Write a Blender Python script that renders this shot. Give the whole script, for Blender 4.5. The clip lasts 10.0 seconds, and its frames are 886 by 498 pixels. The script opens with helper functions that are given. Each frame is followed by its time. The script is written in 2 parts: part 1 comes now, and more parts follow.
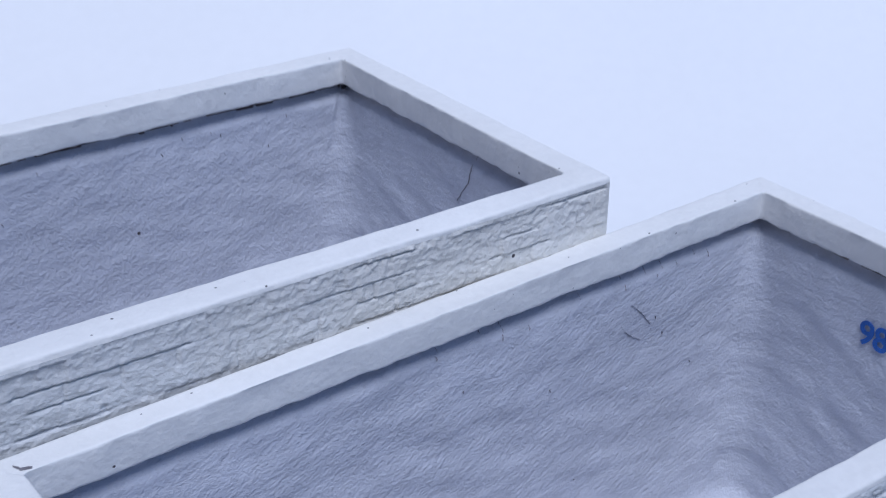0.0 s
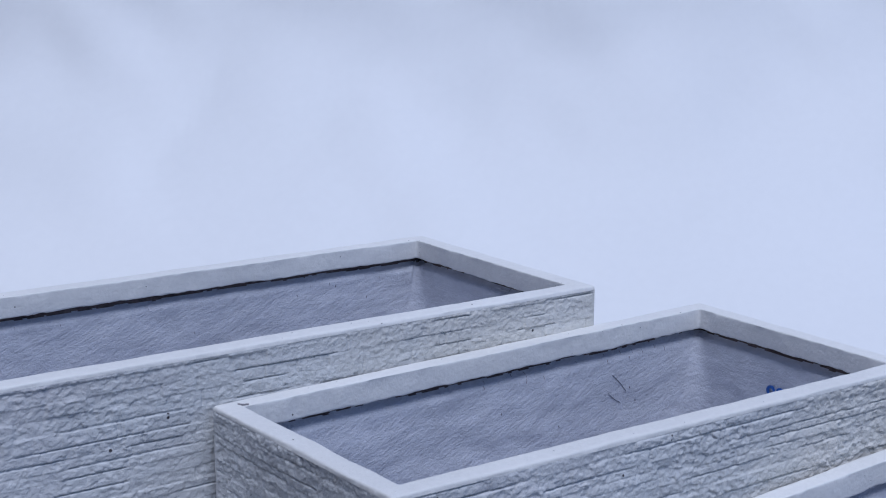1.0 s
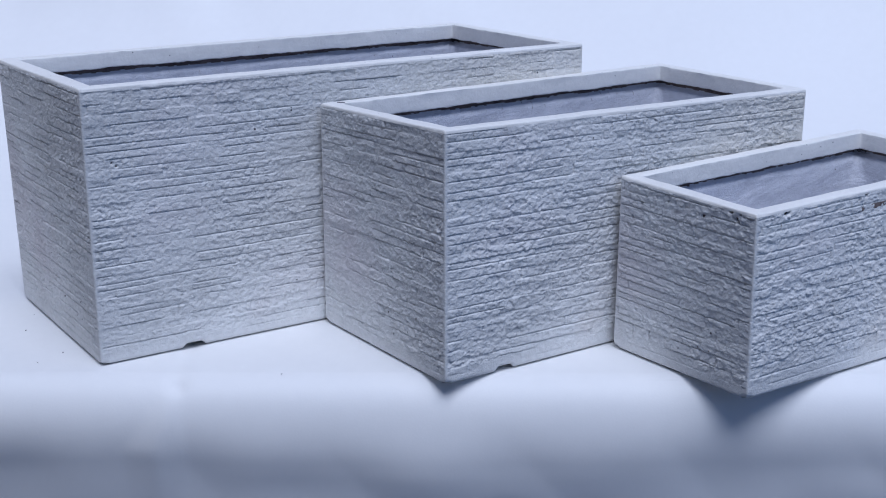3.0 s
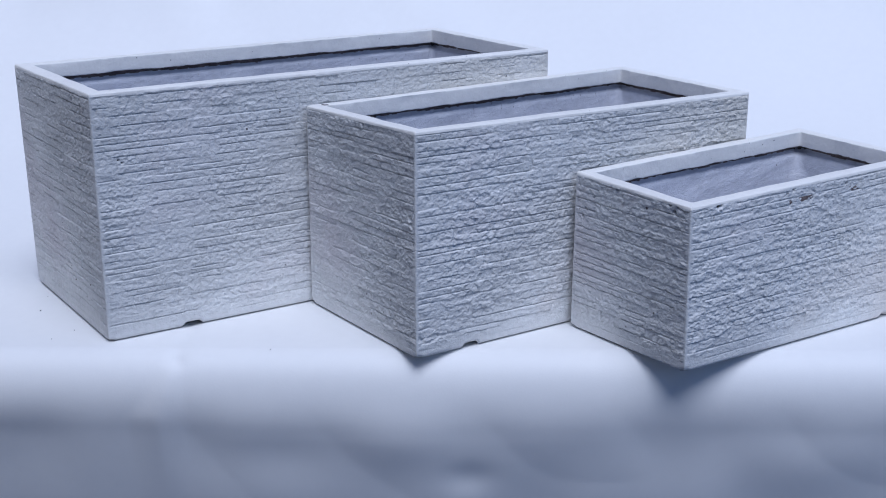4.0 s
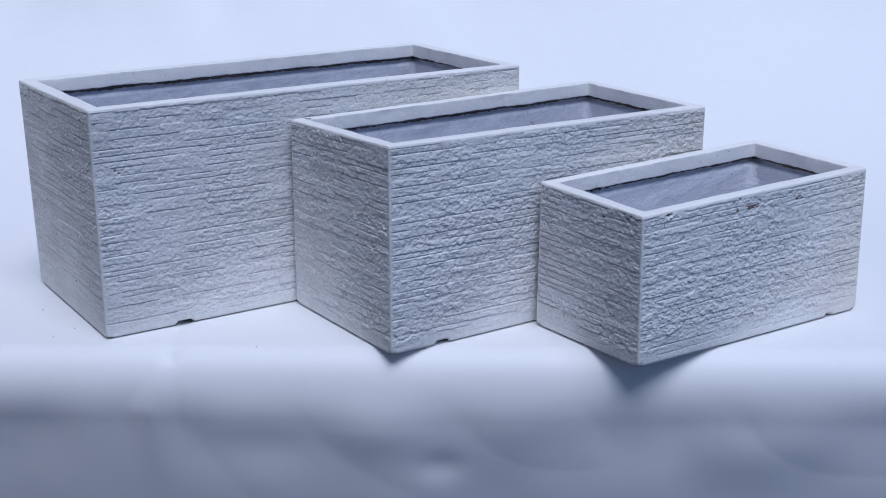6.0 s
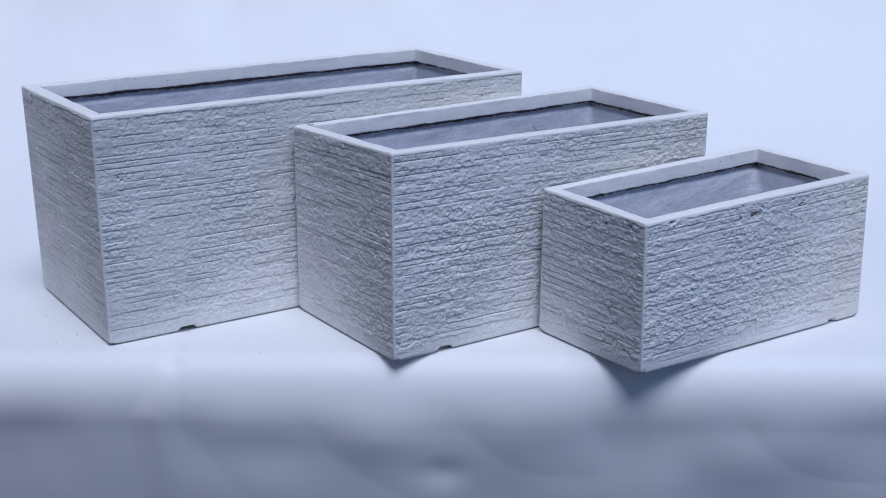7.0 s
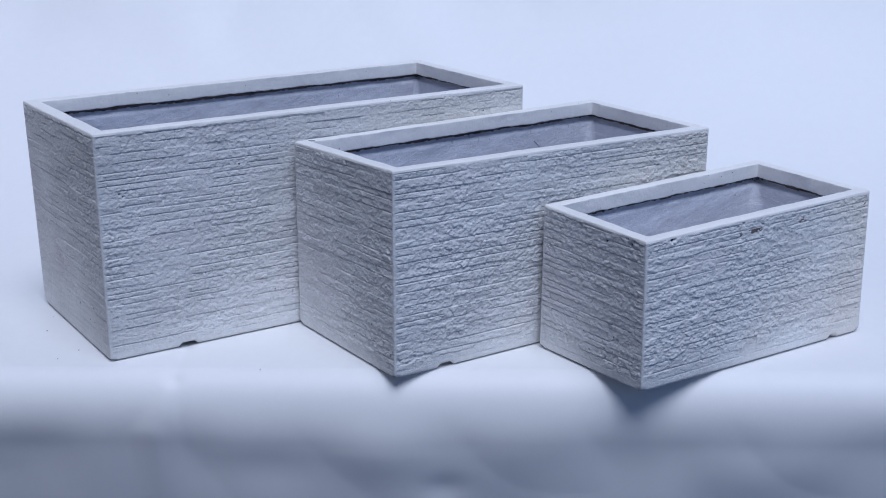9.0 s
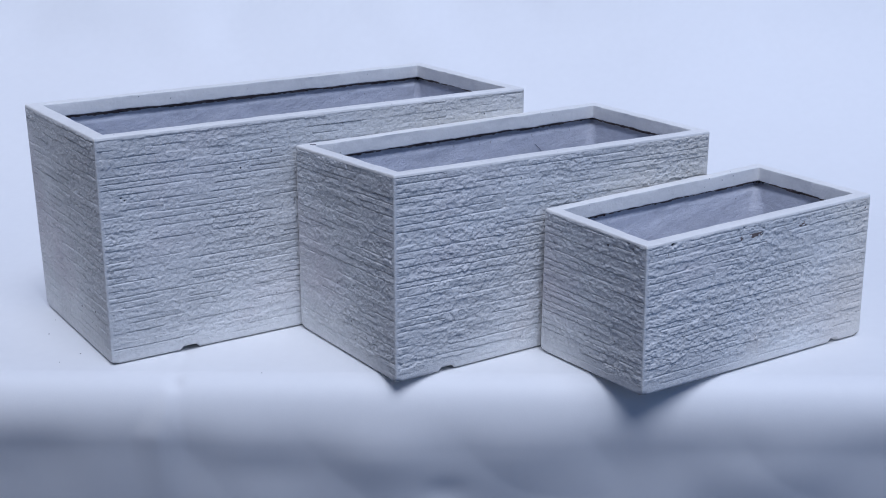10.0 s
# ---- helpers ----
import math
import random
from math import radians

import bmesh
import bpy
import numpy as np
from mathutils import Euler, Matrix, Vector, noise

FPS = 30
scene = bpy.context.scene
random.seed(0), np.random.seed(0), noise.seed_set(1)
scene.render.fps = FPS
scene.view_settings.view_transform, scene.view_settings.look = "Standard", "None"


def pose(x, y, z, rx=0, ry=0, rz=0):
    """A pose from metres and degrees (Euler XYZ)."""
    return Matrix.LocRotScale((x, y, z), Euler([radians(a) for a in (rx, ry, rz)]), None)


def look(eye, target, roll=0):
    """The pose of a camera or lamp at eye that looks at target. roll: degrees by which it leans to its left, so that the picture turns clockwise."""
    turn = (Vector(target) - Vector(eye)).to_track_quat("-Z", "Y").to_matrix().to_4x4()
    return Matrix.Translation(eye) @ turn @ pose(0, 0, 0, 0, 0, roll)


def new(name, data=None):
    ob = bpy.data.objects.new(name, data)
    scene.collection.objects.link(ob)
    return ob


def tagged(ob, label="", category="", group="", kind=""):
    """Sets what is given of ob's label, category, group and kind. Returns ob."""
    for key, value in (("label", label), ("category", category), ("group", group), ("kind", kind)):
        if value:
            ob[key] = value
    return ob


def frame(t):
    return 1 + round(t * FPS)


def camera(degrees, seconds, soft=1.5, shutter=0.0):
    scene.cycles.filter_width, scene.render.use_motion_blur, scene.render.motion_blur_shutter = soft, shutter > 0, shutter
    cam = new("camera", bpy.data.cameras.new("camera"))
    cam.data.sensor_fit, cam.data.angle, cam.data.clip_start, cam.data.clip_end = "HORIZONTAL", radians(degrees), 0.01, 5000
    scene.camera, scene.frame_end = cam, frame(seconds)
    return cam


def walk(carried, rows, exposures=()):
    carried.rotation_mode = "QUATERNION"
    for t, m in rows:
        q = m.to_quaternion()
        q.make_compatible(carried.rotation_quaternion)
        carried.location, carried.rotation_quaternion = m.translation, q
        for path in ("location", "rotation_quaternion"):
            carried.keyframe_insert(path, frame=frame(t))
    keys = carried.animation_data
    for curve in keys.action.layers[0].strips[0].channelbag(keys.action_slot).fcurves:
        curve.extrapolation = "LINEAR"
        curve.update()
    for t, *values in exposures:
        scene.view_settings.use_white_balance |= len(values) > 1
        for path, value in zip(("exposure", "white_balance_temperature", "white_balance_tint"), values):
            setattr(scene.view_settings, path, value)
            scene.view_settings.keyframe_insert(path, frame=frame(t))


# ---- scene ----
# camera and its walk
cam = camera(37.71, 10.0, 1.05, 0.15)
ROWS = [
    (0.0, 0.1998, -0.6182, 0.7427, 62.78, -0.31, -35.98),
    (0.1, 0.1663, -0.6755, 0.7400, 65.61, -0.26, -35.47),
    (0.2, 0.1318, -0.7259, 0.7309, 68.14, -0.18, -35.29),
    (0.3, 0.0973, -0.7738, 0.7249, 69.82, -0.13, -34.83),
    (0.4, 0.0666, -0.8231, 0.7215, 71.33, -0.05, -34.44),
    (0.5, 0.0333, -0.8613, 0.7248, 72.18, 0.03, -34.54),
    (0.7, -0.0367, -0.9510, 0.7119, 74.96, 0.01, -34.33),
    (1.0, -0.1415, -1.0688, 0.6976, 78.35, 0.10, -34.54),
    (1.2, -0.1903, -1.1295, 0.6751, 78.77, 0.10, -34.55),
    (1.5, -0.2533, -1.2425, 0.6699, 78.67, 0.24, -34.41),
    (1.7, -0.2816, -1.3042, 0.6422, 78.97, 0.24, -34.69),
    (2.0, -0.3335, -1.4141, 0.6393, 78.56, 0.17, -34.37),
    (2.2, -0.3712, -1.4474, 0.6278, 78.46, 0.13, -34.24),
    (2.5, -0.4213, -1.4997, 0.6119, 76.65, 0.09, -33.66),
    (2.7, -0.4620, -1.5248, 0.6063, 74.94, 0.17, -33.89),
    (3.8, -0.5663, -1.7111, 0.6643, 73.35, 0.14, -33.70),
    (4.0, -0.5736, -1.7445, 0.6705, 73.36, 0.11, -33.60),
    (4.5, -0.5956, -1.8167, 0.6914, 73.29, 0.15, -33.61),
    (5.0, -0.6094, -1.8566, 0.7026, 73.24, 0.10, -33.64),
    (5.5, -0.6132, -1.8812, 0.7149, 73.22, 0.08, -33.60),
    (7.0, -0.6132, -1.8761, 0.7353, 73.15, 0.08, -33.50),
    (7.5, -0.6096, -1.8719, 0.7413, 73.23, 0.05, -33.53),
    (8.0, -0.6139, -1.8696, 0.7480, 73.20, 0.04, -33.51),
    (8.5, -0.6101, -1.8688, 0.7541, 73.11, 0.07, -33.43),
    (9.0, -0.6105, -1.8723, 0.7599, 73.17, 0.06, -33.45),
    (9.5, -0.6138, -1.8734, 0.7662, 73.13, 0.03, -33.46),
    (10.0, -0.6101, -1.8730, 0.7694, 73.09, 0.06, -33.38),
]
EXPOSURES = [(0.0, -0.06, 5330, 15), (0.5, -0.16, 5330, 15), (1.0, -0.26, 5330, 15), (2.0, -0.2, 5330, 15), (2.7, -0.12, 5330, 15), (4.0, -0.06, 5330, 15), (10.0, -0.15, 5330, 15)]
walk(cam, [(t, pose(x, y, z, rx, ry, rz)) for t, x, y, z, rx, ry, rz in ROWS], EXPOSURES)

# world and sun: soft, overcast daylight from above
SUN_ELEVATION, SUN_HEADING = 66.0, 200.0  # heading: degrees clockwise from +y
world = bpy.data.worlds.new("world")
scene.world = world
world.use_nodes = True
wn, wl = world.node_tree.nodes, world.node_tree.links
sky = wn.new("ShaderNodeTexSky")
sky.sky_type = "NISHITA"
sky.sun_disc = False
sky.sun_elevation, sky.sun_rotation = radians(SUN_ELEVATION), radians(SUN_HEADING)
sky.air_density, sky.dust_density, sky.ozone_density = 1.0, 0.2, 6.0
wl.new(sky.outputs[0], wn["Background"].inputs[0])
wn["Background"].inputs[1].default_value = 0.056

sun_data = bpy.data.lights.new("sun", "SUN")
sun_data.energy, sun_data.angle, sun_data.color = 2.3, radians(36), (1.0, 0.97, 0.92)
sun = new("sun", sun_data)
se, sh = radians(SUN_ELEVATION), radians(SUN_HEADING)
sun.matrix_world = look((4 * math.cos(se) * math.sin(sh), 4 * math.cos(se) * math.cos(sh), 4 * math.sin(se)), (0, 0, 0))


# materials
def material(name, base, rough, spread=0.05, scale=20.0, bumps=(), blotch=None, pits=None, warm_light=None):
    """A matt mineral or paper surface: colour variation at two scales and fine relief. bumps: (scale, metres) pairs."""
    m = bpy.data.materials.new(name)
    m.use_nodes = True
    n, l = m.node_tree.nodes, m.node_tree.links
    b = n["Principled BSDF"]
    tc = n.new("ShaderNodeTexCoord")

    def noise_at(sc, detail=4.0, stretch=None, slant=0.0):
        t = n.new("ShaderNodeTexNoise")
        t.inputs["Scale"].default_value, t.inputs["Detail"].default_value = sc, detail
        if stretch:
            mp = n.new("ShaderNodeMapping")
            mp.vector_type = "TEXTURE"
            mp.inputs["Rotation"].default_value, mp.inputs["Scale"].default_value = (0, radians(slant), 0), stretch
            l.new(tc.outputs["Object"], mp.inputs[0])
            l.new(mp.outputs[0], t.inputs["Vector"])
        else:
            l.new(tc.outputs["Object"], t.inputs["Vector"])
        return t.outputs["Fac"]

    def tone(fac, low, high):
        r = n.new("ShaderNodeValToRGB")
        r.color_ramp.elements[0].position, r.color_ramp.elements[1].position = 0.35, 0.65
        r.color_ramp.elements[0].color, r.color_ramp.elements[1].color = (*low, 1), (*high, 1)
        l.new(fac, r.inputs[0])
        return r.outputs[0]

    lo, hi = [c * (1 - spread) for c in base], [min(1, c * (1 + spread)) for c in base]
    large = tone(noise_at(scale * 0.2, 3), lo, hi)
    fine = tone(noise_at(scale * 6, 5), (1 - spread,) * 3, (1, 1, 1))
    mix = n.new("ShaderNodeMix")
    mix.data_type, mix.blend_type = "RGBA", "MULTIPLY"
    mix.inputs[0].default_value = 1.0
    l.new(large, mix.inputs[6])
    l.new(fine, mix.inputs[7])
    out = mix.outputs[2]
    if blotch:
        m2 = n.new("ShaderNodeMix")
        m2.data_type = "RGBA"
        r = n.new("ShaderNodeValToRGB")
        r.color_ramp.elements[0].position, r.color_ramp.elements[1].position = 0.52, 0.72
        l.new(noise_at(blotch[0], 4), r.inputs[0])
        mm = n.new("ShaderNodeMath")
        mm.operation = "MULTIPLY"
        mm.inputs[1].default_value = blotch[2]
        l.new(r.outputs[0], mm.inputs[0])
        l.new(mm.outputs[0], m2.inputs[0])
        l.new(out, m2.inputs[6])
        m2.inputs[7].default_value = (*blotch[1], 1)
        out = m2.outputs[2]
    if warm_light:  # warm light painted in as cream, growing towards one end, with a ragged border
        xyz = n.new("ShaderNodeSeparateXYZ")
        l.new(tc.outputs["Generated"], xyz.inputs[0])
        add = n.new("ShaderNodeMath")
        add.operation = "ADD"
        l.new(xyz.outputs[0], add.inputs[0])
        l.new(noise_at(7.0, 4), add.inputs[1])
        span = n.new("ShaderNodeMapRange")
        span.inputs["From Min"].default_value, span.inputs["From Max"].default_value = 1.0, 1.5
        span.inputs["To Max"].default_value = warm_light[1]
        l.new(add.outputs[0], span.inputs["Value"])
        m4 = n.new("ShaderNodeMix")
        m4.data_type = "RGBA"
        l.new(span.outputs[0], m4.inputs[0])
        l.new(out, m4.inputs[6])
        m4.inputs[7].default_value = (*warm_light[0], 1)
        out = m4.outputs[2]
    pit = None
    if pits:  # sparse small holes filled with dirt: (scale, radius, share)
        vor = n.new("ShaderNodeTexVoronoi")
        vor.inputs["Scale"].default_value = pits[0]
        l.new(tc.outputs["Object"], vor.inputs["Vector"])
        sep = n.new("ShaderNodeSeparateColor")
        l.new(vor.outputs["Color"], sep.inputs[0])

        def calc(op, a, c):
            q = n.new("ShaderNodeMath")
            q.operation = op
            for k, v in enumerate((a, c)):
                if isinstance(v, float):
                    q.inputs[k].default_value = v
                else:
                    l.new(v, q.inputs[k])
            return q.outputs[0]

        size = calc("MULTIPLY", sep.outputs[1], pits[1])
        few = calc("LESS_THAN", sep.outputs[0], pits[2])
        gate = calc("GREATER_THAN", noise_at(9.0, 2), 0.5)
        pit = calc("MULTIPLY", calc("MULTIPLY", calc("LESS_THAN", vor.outputs["Distance"], size), few), gate)
        m3 = n.new("ShaderNodeMix")
        m3.data_type = "RGBA"
        l.new(pit, m3.inputs[0])
        l.new(out, m3.inputs[6])
        m3.inputs[7].default_value = (0.09, 0.08, 0.085, 1)
        out = m3.outputs[2]
    l.new(out, b.inputs["Base Color"])
    b.inputs["Roughness"].default_value = rough
    normal = None
    for spec in bumps:
        bump = n.new("ShaderNodeBump")
        bump.inputs["Strength"].default_value = 1.0
        bump.inputs["Distance"].default_value = spec[1]
        l.new(noise_at(spec[0], 5, *spec[2:]), bump.inputs["Height"])
        if normal:
            l.new(normal, bump.inputs["Normal"])
        normal = bump.outputs[0]
    if normal:
        l.new(normal, b.inputs["Normal"])
    return m


# the stone's last argument paints warm light as cream at the right end
STONE = material("cast_stone", (0.785, 0.79, 0.79), 0.75, 0.10, 22, ((170, 0.0010), (420, 0.0008)), (3.5, (0.70, 0.66, 0.68), 0.85), (90.0, 0.15, 0.13), ((0.80, 0.755, 0.66), 0.6))
RIM = material("smooth_cast_stone", (0.92, 0.905, 0.87), 0.6, 0.04, 25, ((50, 0.0012), (250, 0.0006)), None, (120.0, 0.13, 0.35))
LINING = material("brushed_lining", (0.635, 0.65, 0.72), 0.7, 0.08, 14, ((30, 0.0010, (3, 3, 1), -20), (45, 0.0010), (120, 0.0009, (4, 4, 1), -17), (260, 0.0012, (1.6, 1.6, 1), -24), (500, 0.0009)), None, (70.0, 0.11, 0.08))
PAPER = material("white_paper", (0.86, 0.86, 0.86), 0.55, 0.012, 8, ((300, 0.0001),))
INK = material("blue_ink", (0.03, 0.14, 0.55), 0.5, 0.35, 120)
CRACK = material("grey_dirt", (0.20, 0.19, 0.21), 0.9, 0.2, 200)
LIP_SHADE_GRIME = material("brown_grime_and_lip_shade", (0.20, 0.155, 0.145), 0.9, 0.3, 60, ((200, 0.001),))
STREAK = material("faint_dirt", (0.36, 0.33, 0.36), 0.9, 0.2, 200)
SOIL = material("dark_dirt", (0.07, 0.06, 0.06), 0.9, 0.2, 200)
GROUND = material("blue_bounce_ground", (0.065, 0.085, 0.14), 0.9, 0.15, 3, ((20, 0.01),))
WALL = material("brown_shade_wall", (0.36, 0.27, 0.21), 0.85, 0.1, 4, ((40, 0.003),))
WOOD = material("table_wood", (0.30, 0.22, 0.15), 0.6, 0.15, 10, ((60, 0.001, (8, 1, 1)),))


# helpers for meshes
def mesh_object(name, verts, faces, mat, parent=None, label="", smooth=True):
    me = bpy.data.meshes.new(name)
    verts, faces = np.asarray(verts, dtype=np.float32), np.asarray(faces, dtype=np.int32)
    me.vertices.add(len(verts))
    me.vertices.foreach_set("co", verts.ravel())
    me.loops.add(faces.size)
    me.loops.foreach_set("vertex_index", faces.ravel())
    me.polygons.add(len(faces))
    k = faces.shape[1]
    me.polygons.foreach_set("loop_start", np.arange(0, faces.size, k, dtype=np.int32))
    me.polygons.foreach_set("loop_total", np.full(len(faces), k, dtype=np.int32))
    me.polygons.foreach_set("use_smooth", np.full(len(faces), smooth))
    me.update(calc_edges=True)
    me.validate()
    me.materials.append(mat)
    ob = new(name, me)
    if parent:
        ob.parent = parent
    if label:
        tagged(ob, label)
    return ob


def part(name, bm, mat, parent, label=""):
    me = bpy.data.meshes.new(name)
    bm.to_mesh(me)
    bm.free()
    me.materials.append(mat)
    ob = new(name, me)
    ob.parent = parent
    if label:
        tagged(ob, label)
    return ob


TABLE = np.random.RandomState(7).rand(64, 256, 256)


def vnoise(x, y, seed=0):
    """Smooth lattice noise, 0 to 1."""
    t = TABLE[seed % 64]
    xi, yi = np.floor(x).astype(int), np.floor(y).astype(int)
    fx, fy = x - xi, y - yi
    fx, fy = fx * fx * fx * (fx * (fx * 6 - 15) + 10), fy * fy * fy * (fy * (fy * 6 - 15) + 10)
    a, b = t[xi & 255, yi & 255], t[(xi + 1) & 255, yi & 255]
    c, d = t[xi & 255, (yi + 1) & 255], t[(xi + 1) & 255, (yi + 1) & 255]
    return (a * (1 - fx) + b * fx) * (1 - fy) + (c * (1 - fx) + d * fx) * fy


def step(a, b, x):
    t = np.clip((x - a) / (b - a), 0, 1)
    return t * t * (3 - 2 * t)


def facets(x, y, seed, ragged=0.2):
    """Broken flat chips, in cell units: a random height and slope for the nearest of scattered centres."""
    x = x + ragged * (vnoise(x * 2.3, y * 2.3, seed + 1) - 0.5)
    y = y + ragged * (vnoise(x * 2.1, y * 2.7, seed + 2) - 0.5)
    xi, yi = np.floor(x).astype(int), np.floor(y).astype(int)
    best, height = np.full(x.shape, 99.0), np.zeros(x.shape)
    tx, ty, th, tu, tv = (TABLE[(seed + k) % 64] for k in range(3, 8))
    for dx in (-1, 0, 1):
        for dy in (-1, 0, 1):
            a, b = (xi + dx) & 255, (yi + dy) & 255
            ox, oy = x - (xi + dx + tx[a, b]), y - (yi + dy + ty[a, b])
            far = ox * ox + oy * oy
            here = (th[a, b] - 0.5) + ox * 0.9 * (tu[a, b] - 0.5) + oy * 1.1 * (tv[a, b] - 0.62)
            closer = far < best
            best, height = np.where(closer, far, best), np.where(closer, here, height)
    return height


def relief(s, z, seed, coarse):
    """Split-stone relief of thin broken courses, in metres."""
    rs = np.random.RandomState(seed)
    edges = np.cumsum(rs.uniform(0.0075, 0.0150, 80)) - 0.01
    tilt, shift, length = rs.uniform(-1, 1, 81), rs.uniform(0, 1, 81), rs.uniform(0.03, 0.11, 81)
    zz = z + 0.0018 * (vnoise(s / 0.25, z / 0.12, seed) - 0.5) + 0.0004 * (vnoise(s / 0.02, z / 0.05, seed + 1) - 0.5)
    i = np.clip(np.searchsorted(edges, zz), 1, 79)
    low, high = edges[i - 1], edges[i]
    t = (zz - low) / (high - low)
    d = np.minimum(zz - low, high - zz)
    near = np.where(t < 0.5, i - 1, i)
    broken = 0.06 + 0.94 * step(0.46, 0.58, vnoise(s / 0.055, near * 3.7, seed + 2))
    groove = -0.0026 * np.exp(-((d / 0.00055) ** 2)) * broken
    lean = 0.0007 * (t - 0.5) * (tilt[i] - 0.3 + 1.2 * (vnoise(s / 0.06, i * 5.3, seed + 3) - 0.5))
    place = s / length[i] + shift[i] * 9
    cell = np.floor(place).astype(int)
    side = np.minimum(place - cell, 1 - place + cell) * length[i]
    joint = -0.0013 * np.exp(-((side / 0.0009) ** 2)) * step(0.4, 0.6, vnoise(s / 0.03, i * 4.1, seed + 12))
    stone = 0.0013 * (TABLE[(seed + 4) % 64][cell & 255, (i * 7) & 255] - 0.5)
    chips = 0.0012 * coarse * facets(s / 0.013, z / 0.0062, seed + 5) + 0.0012 * facets(s / 0.0052, z / 0.0040, seed + 9)
    cuts = 0.0014 * (vnoise(s / 0.0035, z / 0.012, seed + 7) - 0.5) * step(0.45, 0.7, vnoise(s / 0.05, i * 2.9, seed + 8))
    rough = 0.60 + 0.40 * step(0.3, 0.7, vnoise(s / 0.11, z / 0.09, seed + 9))
    swell = 0.0013 * (vnoise(s / 0.07, z / 0.06, seed + 10) - 0.5)
    return groove + joint + lean + stone + (chips + cuts) * rough + swell


def outline(L, W, inset, radius, pitch, arc=5, far=None):
    """A closed loop round a rectangle with rounded corners: points, outward normals, running length, distance to the nearest corner.
    far: the pitch of the back and the right side. The number of points depends on L, W, the pitches and arc alone."""
    nl, nw = max(2, int(L / pitch)), max(2, int(W / pitch))
    fl, fw = max(2, int(L / (far or pitch))), max(2, int(W / (far or pitch)))
    x0, y0, x1, y1 = inset, inset, L - inset, W - inset
    r = radius
    pts, nor, run, cor = [], [], [], []
    sides = (((x0 + r, y0), (x1 - r, y0), (0, -1), nl), ((x1, y0 + r), (x1, y1 - r), (1, 0), fw),
             ((x1 - r, y1), (x0 + r, y1), (0, 1), fl), ((x0, y1 - r), (x0, y0 + r), (-1, 0), nw))
    centres = ((x1 - r, y0 + r, -90), (x1 - r, y1 - r, 0), (x0 + r, y1 - r, 90), (x0 + r, y0 + r, 180))
    total = 0.0
    for (p, q, n, count), (cx, cy, a0) in zip(sides, centres):
        span = math.dist(p, q)
        for k in range(count):
            f = k / count
            pts.append((p[0] + (q[0] - p[0]) * f, p[1] + (q[1] - p[1]) * f))
            nor.append(n)
            run.append(total + f * span)
            cor.append(min(f, 1 - f) * span)
        total += span
        for k in range(arc):
            a = radians(a0 + 90 * k / arc)
            pts.append((cx + r * math.cos(a), cy + r * math.sin(a)))
            nor.append((math.cos(a), math.sin(a)))
            run.append(total)
            cor.append(0.0)
        total += 0.05
    return np.array(pts), np.array(nor), np.array(run), np.array(cor)


def rings(count, around):
    """Faces between rings of points that follow each other."""
    j, i = np.meshgrid(np.arange(count - 1), np.arange(around), indexing="ij")
    a, b = j * around + i, j * around + (i + 1) % around
    return np.stack([a, b, b + around, a + around], -1).reshape(-1, 4)


def bend(v, L, W, H, lean):
    """The hand-made box leans a little at its corners. lean: eight offsets in millimetres, bottom NRBL then top NRBL."""
    u, w, h = v[:, 0] / L, v[:, 1] / W, v[:, 2] / H
    wt = [(1 - u) * (1 - w), u * (1 - w), u * w, (1 - u) * w]
    out = v.copy()
    for k in range(4):
        out += (wt[k] * (1 - h))[:, None] * np.array(lean[k]) / 1000 + (wt[k] * h)[:, None] * np.array(lean[k + 4]) / 1000
    return out


LININGS = {}


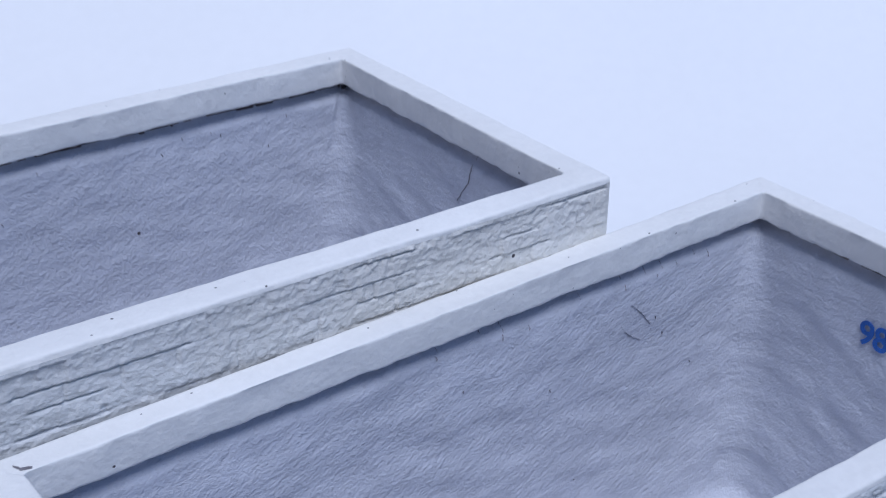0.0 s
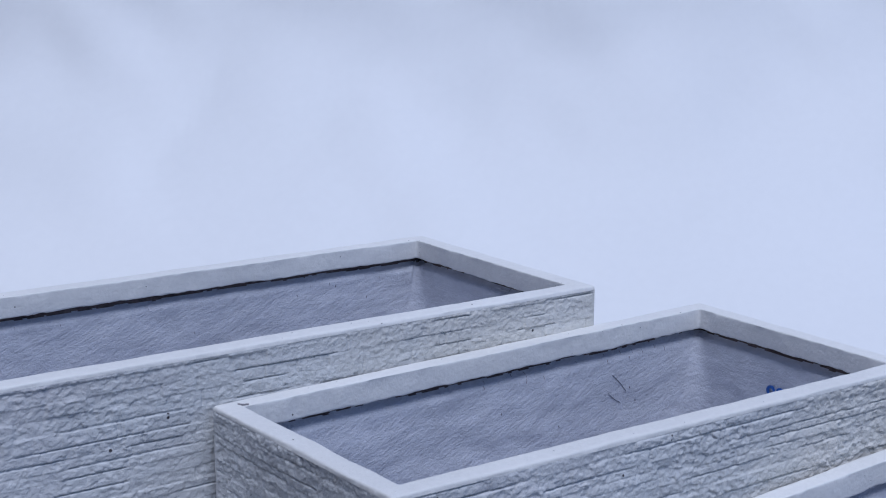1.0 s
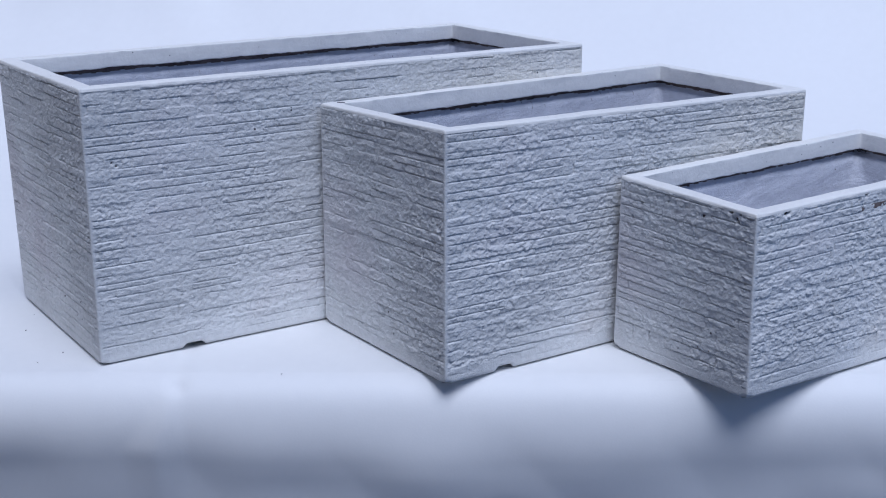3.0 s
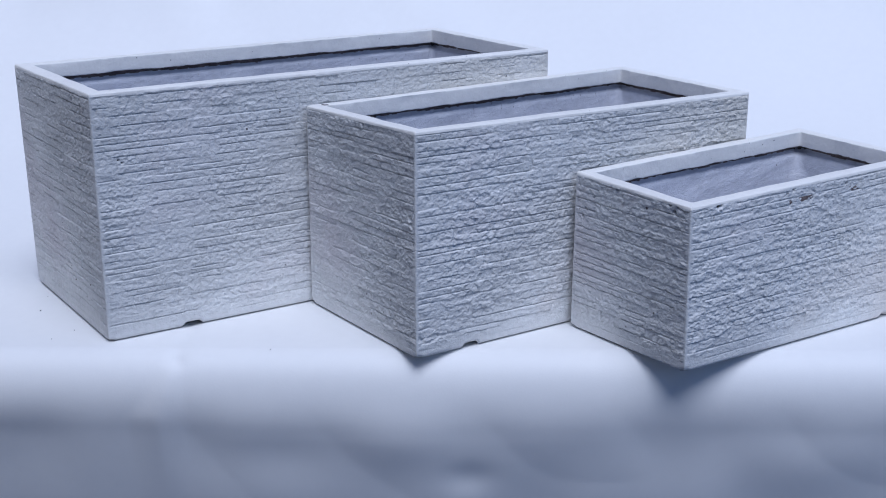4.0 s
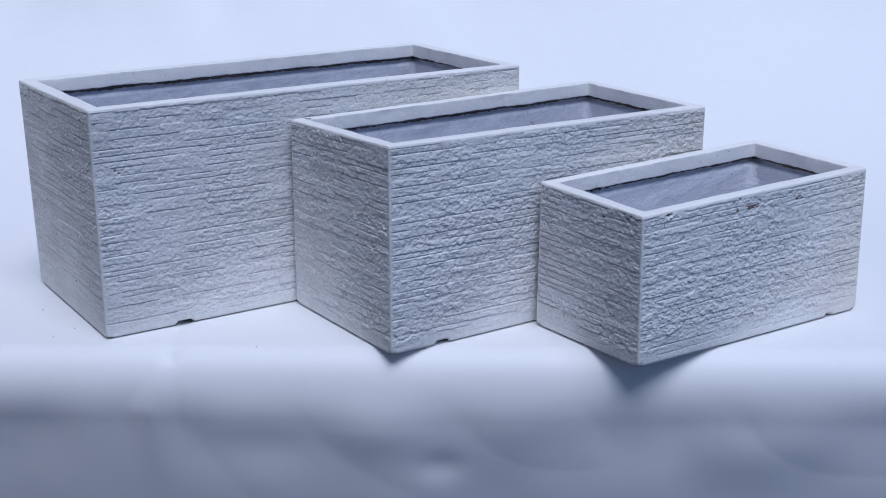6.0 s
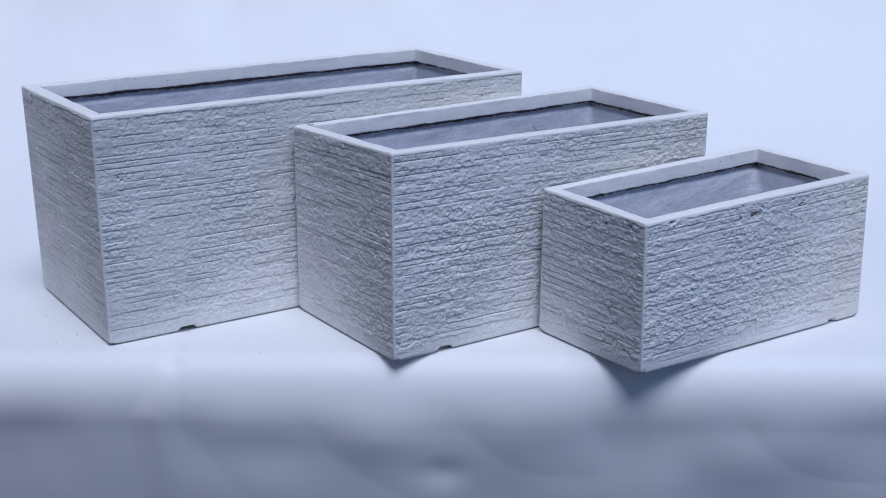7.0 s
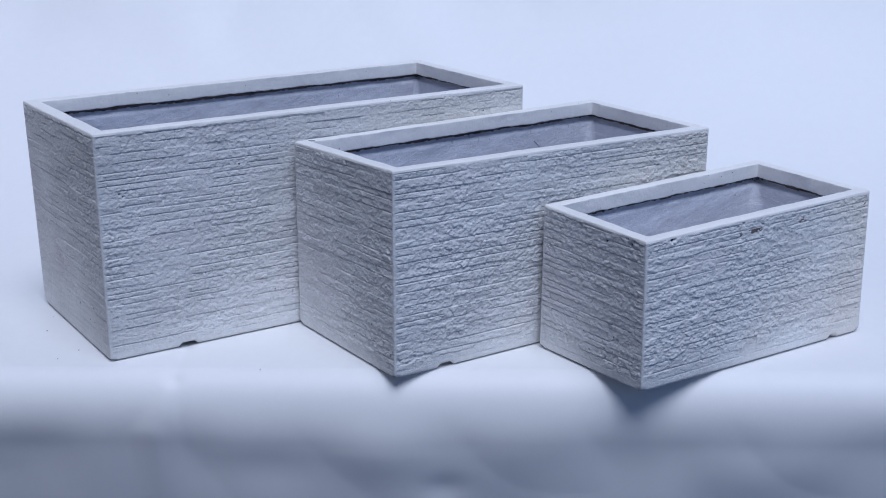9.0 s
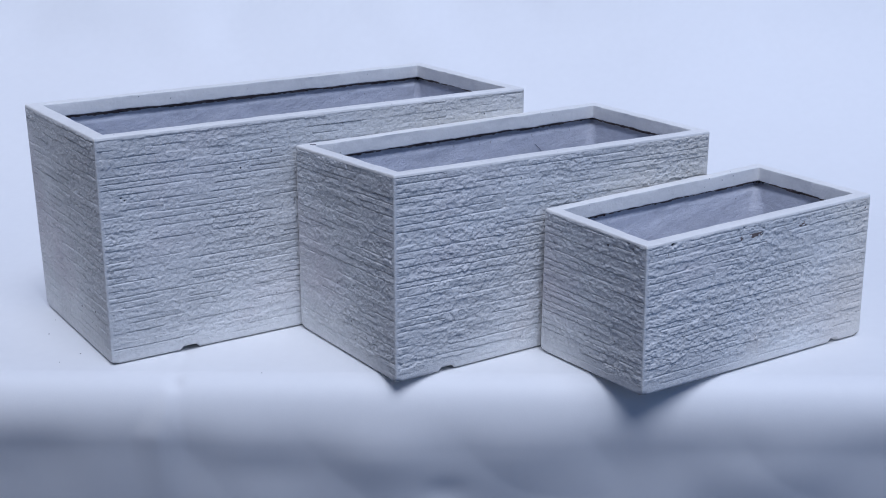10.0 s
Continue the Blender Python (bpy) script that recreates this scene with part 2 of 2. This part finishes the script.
def planter(x, y, yaw, L, W, H, lip, seed, coarse, lean, notches, pits, label, mark=None):
    root = new("planter")
    root.matrix_world = pose(x, y, 0, 0, 0, yaw)
    tagged(root, label, "planter", "set of stone planters")
    band = 0.0235
    # shell: outer faces with the stone relief
    P, N, S, C = outline(L, W, 0.0, 0.0022, 0.00115, 6, 0.005)
    rows = np.concatenate([[0.0, 0.0008, 0.002, 0.004], np.arange(0.0055, H - 0.004, 0.00095), [H - 0.004]])
    verts, holes = [], []
    stone = relief(*np.meshgrid(S, rows), seed, coarse)
    for z, off in zip(rows, stone):
        hole = np.zeros(len(S), dtype=bool)
        fade = step(0.0002, 0.004, C) * step(0.004, 0.014, z) * (0.35 + 0.65 * step(0.012, 0.03, z)) * step(H - 0.0035, H - 0.0065, z)
        off = off * fade
        for ps, pz, pr, pd in pits:
            ragged = 1 + 0.9 * (vnoise(S / 0.0022, np.full_like(S, z / 0.0022), seed + 20) - 0.5)
            away = ((S - ps) ** 2 + (z - pz) ** 2) / (pr * ragged) ** 2
            off = off - pd * np.exp(-away ** 2)
            hole |= away < 0.55
        tuck = 0.005 * (1 - min(z, 0.005) / 0.005) ** 2 + 0.006 * (1 - min(z, 0.010) / 0.010) ** 2 * (1 - step(0.0, 0.012, C))
        lift = np.zeros_like(S)
        for s0, s1, up in notches:
            lift = np.maximum(lift, up * step(s0, s0 + 0.008, S) * step(s1, s1 - 0.008, S))
        zz = np.maximum(z, 0) + lift * (1 - step(0.0, 0.03, z))
        verts.append(np.column_stack([P + N * (off - tuck)[:, None], zz]))
        holes.append(hole)
    # underside: a foot ring and a raised base
    lift0 = verts[0][:, 2]
    for inset, z in ((0.022, 0.0), (0.024, 0.012), (W * 0.499, 0.012)):
        Q = outline(L, W, inset, 0.004 if inset < 0.05 else 0.0001, 0.00115, 6, 0.005)[0]
        verts.insert(0, np.column_stack([Q, np.maximum(z, lift0)]))
        holes.insert(0, np.zeros(len(Q), dtype=bool))
    n = len(P)
    quads = rings(len(verts), n)
    shell = mesh_object("shell", bend(np.concatenate(verts), L, W, H, lean), quads, STONE, root)
    shell.data.materials.append(SOIL)
    dark_faces = np.concatenate(holes)[quads].sum(1) >= 3
    shell.data.polygons.foreach_set("material_index", dark_faces.astype(np.int32))
    # rim: rounded top edge and the smooth inner lip
    prof = [(0.0, H - 0.0045), (0.0002, H - 0.0020), (0.0008, H - 0.0007), (0.002, H - 0.0001), (0.004, H), (lip * 0.5, H + 0.0003),
            (lip - 0.0022, H), (lip - 0.0010, H - 0.0001), (lip - 0.0003, H - 0.0004), (lip, H - 0.0011), (lip, H - 0.0025), (lip + 0.0003, H - band * 0.5),
            (lip, H - band + 0.002), (lip - 0.0001, H - band + 0.0007), (lip - 0.0007, H - band), (lip - 0.002, H - band), (lip - 0.0185, H - band + 0.001)]
    verts = []
    for k, (inset, z) in enumerate(prof):
        Q, QN, QS, QC = outline(L, W, inset, 0.0022 if inset < lip * 0.4 else 0.003, 0.003, 6)
        wob = 0.0010 * (vnoise(QS / 0.05, np.full_like(QS, k * 0.15), seed + 11) - 0.5) + 0.0009 * (vnoise(QS / 0.012, np.full_like(QS, k * 0.4), seed + 12) - 0.5)
        edge = 0.0 if k == 0 else 1.0
        dz = 0.0010 * (vnoise(QS / 0.045, np.full_like(QS, k * 0.2), seed + 13) - 0.5) * edge
        if z < H - band * 0.7:
            dz = dz + 0.0012 * (vnoise(QS / 0.04, QS * 0, seed + 14) - 0.5) + 0.0014 * (vnoise(QS / 0.007, QS * 0, seed + 15) - 0.5)
        verts.append(np.column_stack([Q + QN * (wob * edge)[:, None], np.full(len(Q), z) + dz]))
    mesh_object("rim", bend(np.concatenate(verts), L, W, H, lean), rings(len(verts), len(Q)), RIM, root, "smooth pale rim with an uneven inner lip")
    # lining: brushed inner walls with soft corners and a floor
    top, floor_z = H - band + 0.004, 0.022
    verts = []
    levels = np.concatenate([np.arange(0, 0.016, 0.001), np.linspace(0.016, top - floor_z, int((top - floor_z) / 0.003))])
    for deep in levels:
        z, f = top - deep, deep / (top - floor_z)
        inset = lip - 0.0185 + 0.0125 * step(0.005, 0.022, deep) + 0.014 * f + 0.022 * step(0.88, 1.0, f)
        Q, QN, QS, QC = outline(L, W, inset, 0.008 + 0.018 * step(0.0, 0.35, f), 0.0025, 10)
        zv = np.full_like(QS, z)
        off = 0.006 * (vnoise(QS / 0.16, zv / 0.09, seed + 16) - 0.5) * step(0.0, 0.2, f)
        off += 0.0024 * (vnoise(QS / 0.06 + zv / 0.08, (zv - 0.35 * QS) / 0.016, seed + 17) - 0.5) + 0.0005 * (vnoise(QS / 0.02, zv / 0.006, seed + 18) - 0.5)
        if mark:
            off = off * (1 - np.exp(-((np.hypot(Q[:, 1] - mark[0], z - mark[1]) / 0.030) ** 4)) * (Q[:, 0] > L / 2))
        verts.append(np.column_stack([Q - QN * off[:, None], zv]))
    for inset, z in ((lip + 0.05, floor_z - 0.002), (W * 0.499, floor_z - 0.002)):
        Q = outline(L, W, inset, 0.0001, 0.0025, 10)[0]
        verts.append(np.column_stack([Q, np.full(len(Q), z)]))
    around = len(Q)
    inner = mesh_object("lining", bend(np.concatenate(verts), L, W, H, lean), rings(len(verts), around)[:, ::-1], LINING, root, "grey brushed inner lining with brown dirt and painted shade under the lip")
    # brown dirt and the lip's shade painted as one band, with a ragged lower border
    inner.data.materials.append(LIP_SHADE_GRIME)
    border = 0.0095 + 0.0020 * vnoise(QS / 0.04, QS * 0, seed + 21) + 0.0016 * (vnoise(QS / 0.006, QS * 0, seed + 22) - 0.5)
    dark_faces = np.zeros((len(verts) - 1, around), dtype=np.int32)
    dark_faces[:len(levels)] = levels[:, None] < border[None, :]
    inner.data.polygons.foreach_set("material_index", dark_faces.ravel())
    LININGS[root] = bend(np.concatenate(verts), L, W, H, lean)
    if mark:
        curve = bpy.data.curves.new("size_mark", "FONT")
        curve.body, curve.size, curve.offset, curve.extrude = "98", 0.0275, 0.0005, 0.0003
        curve.align_x, curve.align_y, curve.space_character = "CENTER", "CENTER", 0.95
        text = new("text", curve)
        ob = new("size_mark", bpy.data.meshes.new_from_object(text))
        bpy.data.objects.remove(text)
        ob.data.materials.clear()
        ob.data.materials.append(INK)
        ob.parent = root
        wall = LININGS[root]
        wall = wall[wall[:, 0] > L * 0.8]
        for v in ob.data.vertices:
            y, z = mark[0] - v.co.x, mark[1] + v.co.y
            gap = np.argsort((wall[:, 1] - y) ** 2 + (wall[:, 2] - z) ** 2)[:6]
            v.co = Vector((wall[gap, 0].mean() - 0.0016 - (0.0003 - v.co.z), y, z))
        tagged(ob, "blue stencilled number on the inner wall")
    return root


# setting: ground, table and the paper sweep
EDGE_ANGLE = -34.5  # the table's front edge runs at this angle
DROP = 0.011         # where the paper starts to bend down, in front of the origin
TABLE_Z = -0.78


def ground():
    # added out of view; its blue-grey tints the light bounced up to the paper
    bm = bmesh.new()
    bmesh.ops.create_grid(bm, x_segments=2, y_segments=2, size=60)
    me = bpy.data.meshes.new("ground")
    bm.to_mesh(me)
    bm.free()
    me.materials.append(GROUND)
    ob = new("ground", me)
    ob.location.z = TABLE_Z
    tagged(ob, "unseen plain ground under the table, blue-grey to tint bounced light", "ground", kind="structure")


def box_mesh(sx, sy, sz, bevel=0.003):
    bm = bmesh.new()
    bmesh.ops.create_cube(bm, size=1.0)
    for v in bm.verts:
        v.co = Vector((v.co.x * sx, v.co.y * sy, v.co.z * sz))
    bmesh.ops.bevel(bm, geom=bm.edges[:], offset=bevel, segments=2, affect="EDGES")
    return bm


def table():
    root = new("table")
    root.matrix_world = pose(0, 0, 0, 0, 0, EDGE_ANGLE) @ pose(0.42, 0.66, TABLE_Z)
    tagged(root, "wooden table under a sweep of white paper", "table")
    top = part("tabletop", box_mesh(2.4, 1.26, 0.03), WOOD, root)
    top.location = (0, 0, -TABLE_Z - 0.022)
    for sx in (-1, 1):
        for sy in (-1, 1):
            leg = part("leg", box_mesh(0.06, 0.06, -TABLE_Z - 0.037), WOOD, root)
            leg.location = (sx * 1.12, 0.18 + sy * 0.42, (-TABLE_Z - 0.037) / 2)


def paper():
    """One long sheet: hangs in front, bends over the table's edge, lies flat, sweeps up behind."""
    path = []
    # over the edge the sheet bends ever more gently, and then slants back under the table
    tilt, bow, d, z = radians(12), [(DROP, 0.0)], DROP, 0.0
    for k in range(40):
        turn = (math.pi / 2 + tilt) * (k + 0.5) / 40
        run = (0.034 + 0.120 * (k / 40) ** 2) * (math.pi / 2 + tilt) / 40
        d, z = d + run * math.cos(turn), z - run * math.sin(turn)
        bow.append((d, z))
    knee_d, knee_z = bow[-1]
    tail_d = knee_d - 0.26 * math.tan(tilt)
    for k in range(20):
        path.append((tail_d, -0.70 + (knee_z - 0.26 + 0.70) * k / 20))
    for k in range(60):
        path.append((tail_d + (knee_d - tail_d) * k / 60, knee_z - 0.26 + 0.26 * k / 60))
    path.extend(bow[:0:-1])
    flat = 0.95
    for k in range(70):
        path.append((DROP - flat * k / 70, 0.0))
    rb = 1.10
    for k in range(30):
        a = radians(72 * k / 30)
        path.append((DROP - flat - rb * math.sin(a), rb * (1 - math.cos(a))))
    d0, z0 = path[-1]
    for k in range(1, 40):
        path.append((d0 - 0.32 * k * 0.03, z0 + k * 0.03))
    path = np.array(path)
    along = np.concatenate([np.linspace(-1.7, -0.5, 30)[:-1], np.linspace(-0.5, 1.5, 330), np.linspace(1.5, 2.6, 28)[1:]])
    tang = np.gradient(path, axis=0)
    tang /= np.linalg.norm(tang, axis=1)[:, None]
    nrm = np.column_stack([-tang[:, 1], tang[:, 0]]) * -1  # away from the table
    length = np.concatenate([[0], np.cumsum(np.linalg.norm(np.diff(path, axis=0), axis=1))])
    A, Sg = np.meshgrid(along, length)
    D, Z = path[:, 0][:, None] + 0 * A, path[:, 1][:, None] + 0 * A
    hang = step(-0.035, -0.13, Z)
    back = step(0.05, 0.5, Z)
    wave = 0.022 * (vnoise(A / 0.24 + 3, Sg / 0.22, 30) - 0.5) + 0.009 * (vnoise(A / 0.12, Sg / 0.15, 31) - 0.5)
    wave += 0.004 * (np.abs(vnoise(A / 0.22 + Sg / 0.3, Sg / 0.2, 32) - 0.5))
    soft = 0.036 * np.abs(vnoise(A / 0.28 - Sg / 0.5, Sg / 0.33, 35) - 0.5) + 0.034 * (vnoise(A / 0.45, Sg / 0.5, 33) - 0.5) + 0.026 * (vnoise(A / 0.16 + Sg / 0.3, Sg / 0.22, 34) - 0.5)
    off = wave * hang + 0.95 * soft * back
    # folds of the hanging sheet: (along, height, width, size, outward)
    for a0, z0, w, h, amp in ((0.440, -0.12, 0.075, 0.050, 0.013), (0.525, -0.185, 0.035, 0.025, -0.008), (0.25, -0.15, 0.10, 0.05, -0.008),
                              (1.02, -0.16, 0.09, 0.06, 0.009), (0.78, -0.10, 0.06, 0.07, -0.008)):
        off += 0.6 * amp * np.exp(-((A - a0) / w) ** 2 - ((Z - z0) / h) ** 2) * (Z < -0.004)
    # one sharp crease that widens downwards and ends in a ridge
    down = np.clip(-Z / 0.088, 0, 1)
    fan = np.clip(1 - np.abs(A - 0.105 + 0.025 * down) / (0.006 + 0.036 * down), 0, 1)
    off += 0.006 * fan * down * step(-0.26, -0.086, Z) * (Z < -0.004)
    off -= 0.004 * np.exp(-((A - 0.105) / 0.012) ** 2 - ((Z + 0.008) / 0.010) ** 2)
    D2, Z2 = D + nrm[:, 0][:, None] * off, Z + nrm[:, 1][:, None] * off
    e = radians(EDGE_ANGLE)
    ux, uy, nx, ny = math.cos(e), math.sin(e), math.sin(e), -math.cos(e)
    verts = np.stack([A * ux + D2 * nx, A * uy + D2 * ny, Z2 - 0.002], -1).reshape(-1, 3)
    na = len(along)
    j, i = np.meshgrid(np.arange(len(path) - 1), np.arange(na - 1), indexing="ij")
    q = j * na + i
    faces = np.stack([q, q + na, q + na + 1, q + 1], -1).reshape(-1, 4)
    ob = mesh_object("backdrop", verts, faces, PAPER)
    tagged(ob, "white seamless paper sweep, slightly creased, over a table edge", "backdrop", kind="structure")
    thick = ob.modifiers.new("thickness", "SOLIDIFY")
    thick.thickness, thick.offset = 0.0015, 0.0


def shade_wall():
    """An unseen plain brown wall, added on one side to block sky and warm the light."""
    bm = box_mesh(0.15, 7.0, 3.5, 0.01)
    me = bpy.data.meshes.new("unseen_shade_wall")
    bm.to_mesh(me)
    bm.free()
    me.materials.append(WALL)
    ob = new("unseen_shade_wall", me)
    ob.location = (-1.9, -0.5, TABLE_Z + 1.75)
    tagged(ob, "unseen plain brown wall added to shade and warm the left side", "wall", kind="structure")


ground()
shade_wall()
table()
paper()

# the three planters
large = planter(0.0, 0.0, 0.0, 0.800, 0.3484, 0.3639, 0.0235, 3, 0.55,
                ((0.2, 0.7, 0), (0, 0, 0), (0, 0, 0), (3.5, -1.9, 0), (-1.0, 0.8, 0), (-0.4, -1.5, 0), (0.2, 1.9, 1.4), (-2.5, 0, -1.1)),
                ((0.112, 0.148, 0.0055),), ((0.033, 0.2665, 0.0019, 0.002), (0.039, 0.262, 0.0016, 0.002)),
                "large pale grey stone-textured rectangular planter, empty, on white paper")
medium = planter(0.3341, -0.3079, 0.68, 0.637, 0.300, 0.3195, 0.0215, 17, 1.15,
                 ((0.1, -0.3, 0), (0, 0, 0), (0, 0, 0), (-0.6, 1.5, 0), (3.2, 3.9, 4.2), (-1.1, -3.6, -2.4), (1.1, 2.7, 0.5), (-2.8, -4.3, -2.4)),
                 ((0.076, 0.110, 0.0055),), (),
                 "medium pale grey stone-textured rectangular planter with blue stencilled number inside", (0.1635, 0.2430))
small = planter(0.6061, -0.5585, 0.63, 0.4851, 0.2422, 0.2404, 0.020, 31, 1.1,
                ((1.5, 1.4, 2.0), (-0.4, -3.0, 0), (0, 0, 0), (-1.3, -1.8, 0), (-2.6, 0.8, -4.6), (-0.4, 0.8, 1.7), (0.8, 3.4, 5.6), (2.4, -1.6, -2.7)),
                ((0.405, 0.432, 0.0055),), ((1.5476, 0.2354, 0.0026, 0.0045), (1.5542, 0.2260, 0.0030, 0.0045), (1.5580, 0.2236, 0.0024, 0.0045), (1.5632, 0.2349, 0.0018, 0.0045), (1.3920, 0.2529, 0.0022, 0.0045), (1.3906, 0.1896, 0.0020, 0.0045), (1.3659, 0.1762, 0.0022, 0.0045), (1.3724, 0.1898, 0.0020, 0.0045), (1.3897, 0.2111, 0.0020, 0.0045), (1.4851, 0.2421, 0.0020, 0.0045), (1.3351, 0.2361, 0.0020, 0.0045), (0.0484, 0.2333, 0.0032, 0.0042), (0.0528, 0.2335, 0.0024, 0.0042), (0.0792, 0.1915, 0.0022, 0.0042), (0.1823, 0.2296, 0.0019, 0.0035), (0.2368, 0.2257, 0.0017, 0.0032), (0.2532, 0.2445, 0.0022, 0.0042), (0.3356, 0.2379, 0.0024, 0.0042), (0.3051, 0.2261, 0.0024, 0.0042), (0.3561, 0.2395, 0.0022, 0.0042), (0.4046, 0.2409, 0.0028, 0.0042), (0.4353, 0.2421, 0.0024, 0.0042), (0.1949, 0.2347, 0.0024, 0.0042), (0.2208, 0.2396, 0.0022, 0.0042)),
                "small pale grey stone-textured rectangular planter with chipped corner pits")


def crack(owner, points, across, out, width, label, follow=True, name="crack", mat=None):
    """A thin dark crack: a tapered strip along points, laid just over the surface that faces out."""
    bm = bmesh.new()
    across, out = Vector(across), Vector(out)
    axis = max(range(3), key=lambda k: abs(out[k]))
    others = [k for k in range(3) if k != axis]
    wall = LININGS[owner]
    rows = []
    jitter = random.Random(len(points) + int(points[0][0] * 1000))
    points = [Vector(a).lerp(Vector(b), f) + across * jitter.uniform(-0.5, 0.5) * width for a, b in zip(points, points[1:]) for f in (0, 0.33, 0.67)] + [Vector(points[-1])]
    for k, p in enumerate(points):
        if follow:
            near = wall[np.abs(wall[:, axis] - p[axis]) < 0.03]
            gap = sum((near[:, o] - p[o]) ** 2 for o in others)
            p[axis] = float(near[np.argsort(gap)[:4], axis].mean())
        w = width * (0.25 + 0.75 * math.sin(math.pi * (k + 0.5) / len(points)))
        mid = p + out * 0.0006
        rows.append([bm.verts.new(mid - across * w * 0.5 - out * 0.0012), bm.verts.new(mid + out * 0.0003), bm.verts.new(mid + across * w * 0.5 - out * 0.0012)])
    for a, b in zip(rows, rows[1:]):
        bm.faces.new((a[0], b[0], b[1], a[1]))
        bm.faces.new((a[1], b[1], b[2], a[2]))
    part(name, bm, mat or CRACK, owner, label)


def dirt_clump(owner, place, size, seed):
    rs = random.Random(seed)
    bm = bmesh.new()
    bmesh.ops.create_icosphere(bm, subdivisions=2, radius=size)
    for v in bm.verts:
        v.co *= rs.uniform(0.6, 1.25)
        v.co += Vector(place)
    part("dirt_clump", bm, SOIL, owner, "dark dirt caught under the lip")


crack(large, [(0.790, y, z) for y, z in ((0.1406, 0.334), (0.1409, 0.326), (0.1411, 0.3193), (0.1424, 0.3123), (0.1468, 0.3047), (0.1519, 0.2977), (0.1587, 0.2885))],
      (0, 1, 0), (-1, 0, 0), 0.0013, "dark hairline crack in the lining")
for line in (((0.4808, 0.2623), (0.4870, 0.2568), (0.4925, 0.2508), (0.4966, 0.2457), (0.5014, 0.2398)), ((0.4744, 0.2417), (0.4806, 0.2367), (0.4860, 0.2325), (0.4937, 0.2276))):
    crack(medium, [(x, 0.293, z) for x, z in line], (0.8, 0, 0.6), (0, -1, 0), 0.0005, "short dark crack in the lining")
crack(medium, [(0.0165, 0.2830, 0.3180), (0.0185, 0.2795, 0.3182), (0.0215, 0.2770, 0.3182), (0.0250, 0.2765, 0.3180)], (0.5, 0.85, 0), (0, 0, 1), 0.0016, "dark chip at the inner corner of the rim", False)
streaks = random.Random(5)
for owner, deep, height, start, end, count in ((medium, 0.290, 0.296, 0.30, 0.58, 15), (large, 0.339, 0.340, 0.20, 0.76, 7)):
    for k in range(count):
        x, drop, size = streaks.uniform(start, end), streaks.uniform(0.008, 0.017), streaks.uniform(0.002, 0.0055)
        crack(owner, [(x, deep, height - drop), (x + 0.0003, deep, height - drop - size * 0.5), (x, deep, height - drop - size)],
              (1, 0, 0), (0, -1, 0), streaks.uniform(0.0005, 0.0009), "short grey dirt streak", True, "dirt_streak", STREAK)
for owner, spots in ((medium, ((0.506, 0.245), (0.515, 0.228), (0.40, 0.22), (0.32, 0.25), (0.55, 0.19))), (large, ((0.60, 0.315), (0.655, 0.32), (0.46, 0.29), (0.70, 0.30)))):
    for x, z in spots:
        crack(owner, [(x, 0.30 if owner is medium else 0.339, z), (x + 0.0008, 0.30 if owner is medium else 0.339, z - 0.0025)], (1, 0, 0), (0, -1, 0), 0.0014, "small dark pit in the lining", True, "pit")
dirt_clump(large, (0.782, 0.333, 0.3385), 0.0045, 1)
dirt_clump(large, (0.787, 0.326, 0.3390), 0.0030, 2)
dirt_clump(small, (0.470, 0.229, 0.2190), 0.0040, 3)
dirt_clump(small, (0.474, 0.220, 0.2180), 0.0026, 4)


def crumb(x, y, size, seed):
    rs = random.Random(seed)
    bm = bmesh.new()
    bmesh.ops.create_icosphere(bm, subdivisions=1, radius=size)
    for v in bm.verts:
        v.co *= rs.uniform(0.7, 1.2)
        v.co.z = v.co.z * 0.6 + size * 0.45
    me = bpy.data.meshes.new("crumb")
    bm.to_mesh(me)
    bm.free()
    me.materials.append(CRACK)
    ob = new("crumb", me)
    ob.location = (x, y, -0.0012)
    tagged(ob, "tiny dark crumb of dirt on white paper", "crumb", "crumbs on the paper")


for k, (x, y, size) in enumerate(((-0.039, 0.199, 0.0016), (-0.024, 0.082, 0.0016), (-0.064, 0.064, 0.0012), (0.184, -0.154, 0.0014), (-0.008, 0.262, 0.0010))):
    crumb(x, y, size * 0.75, k)
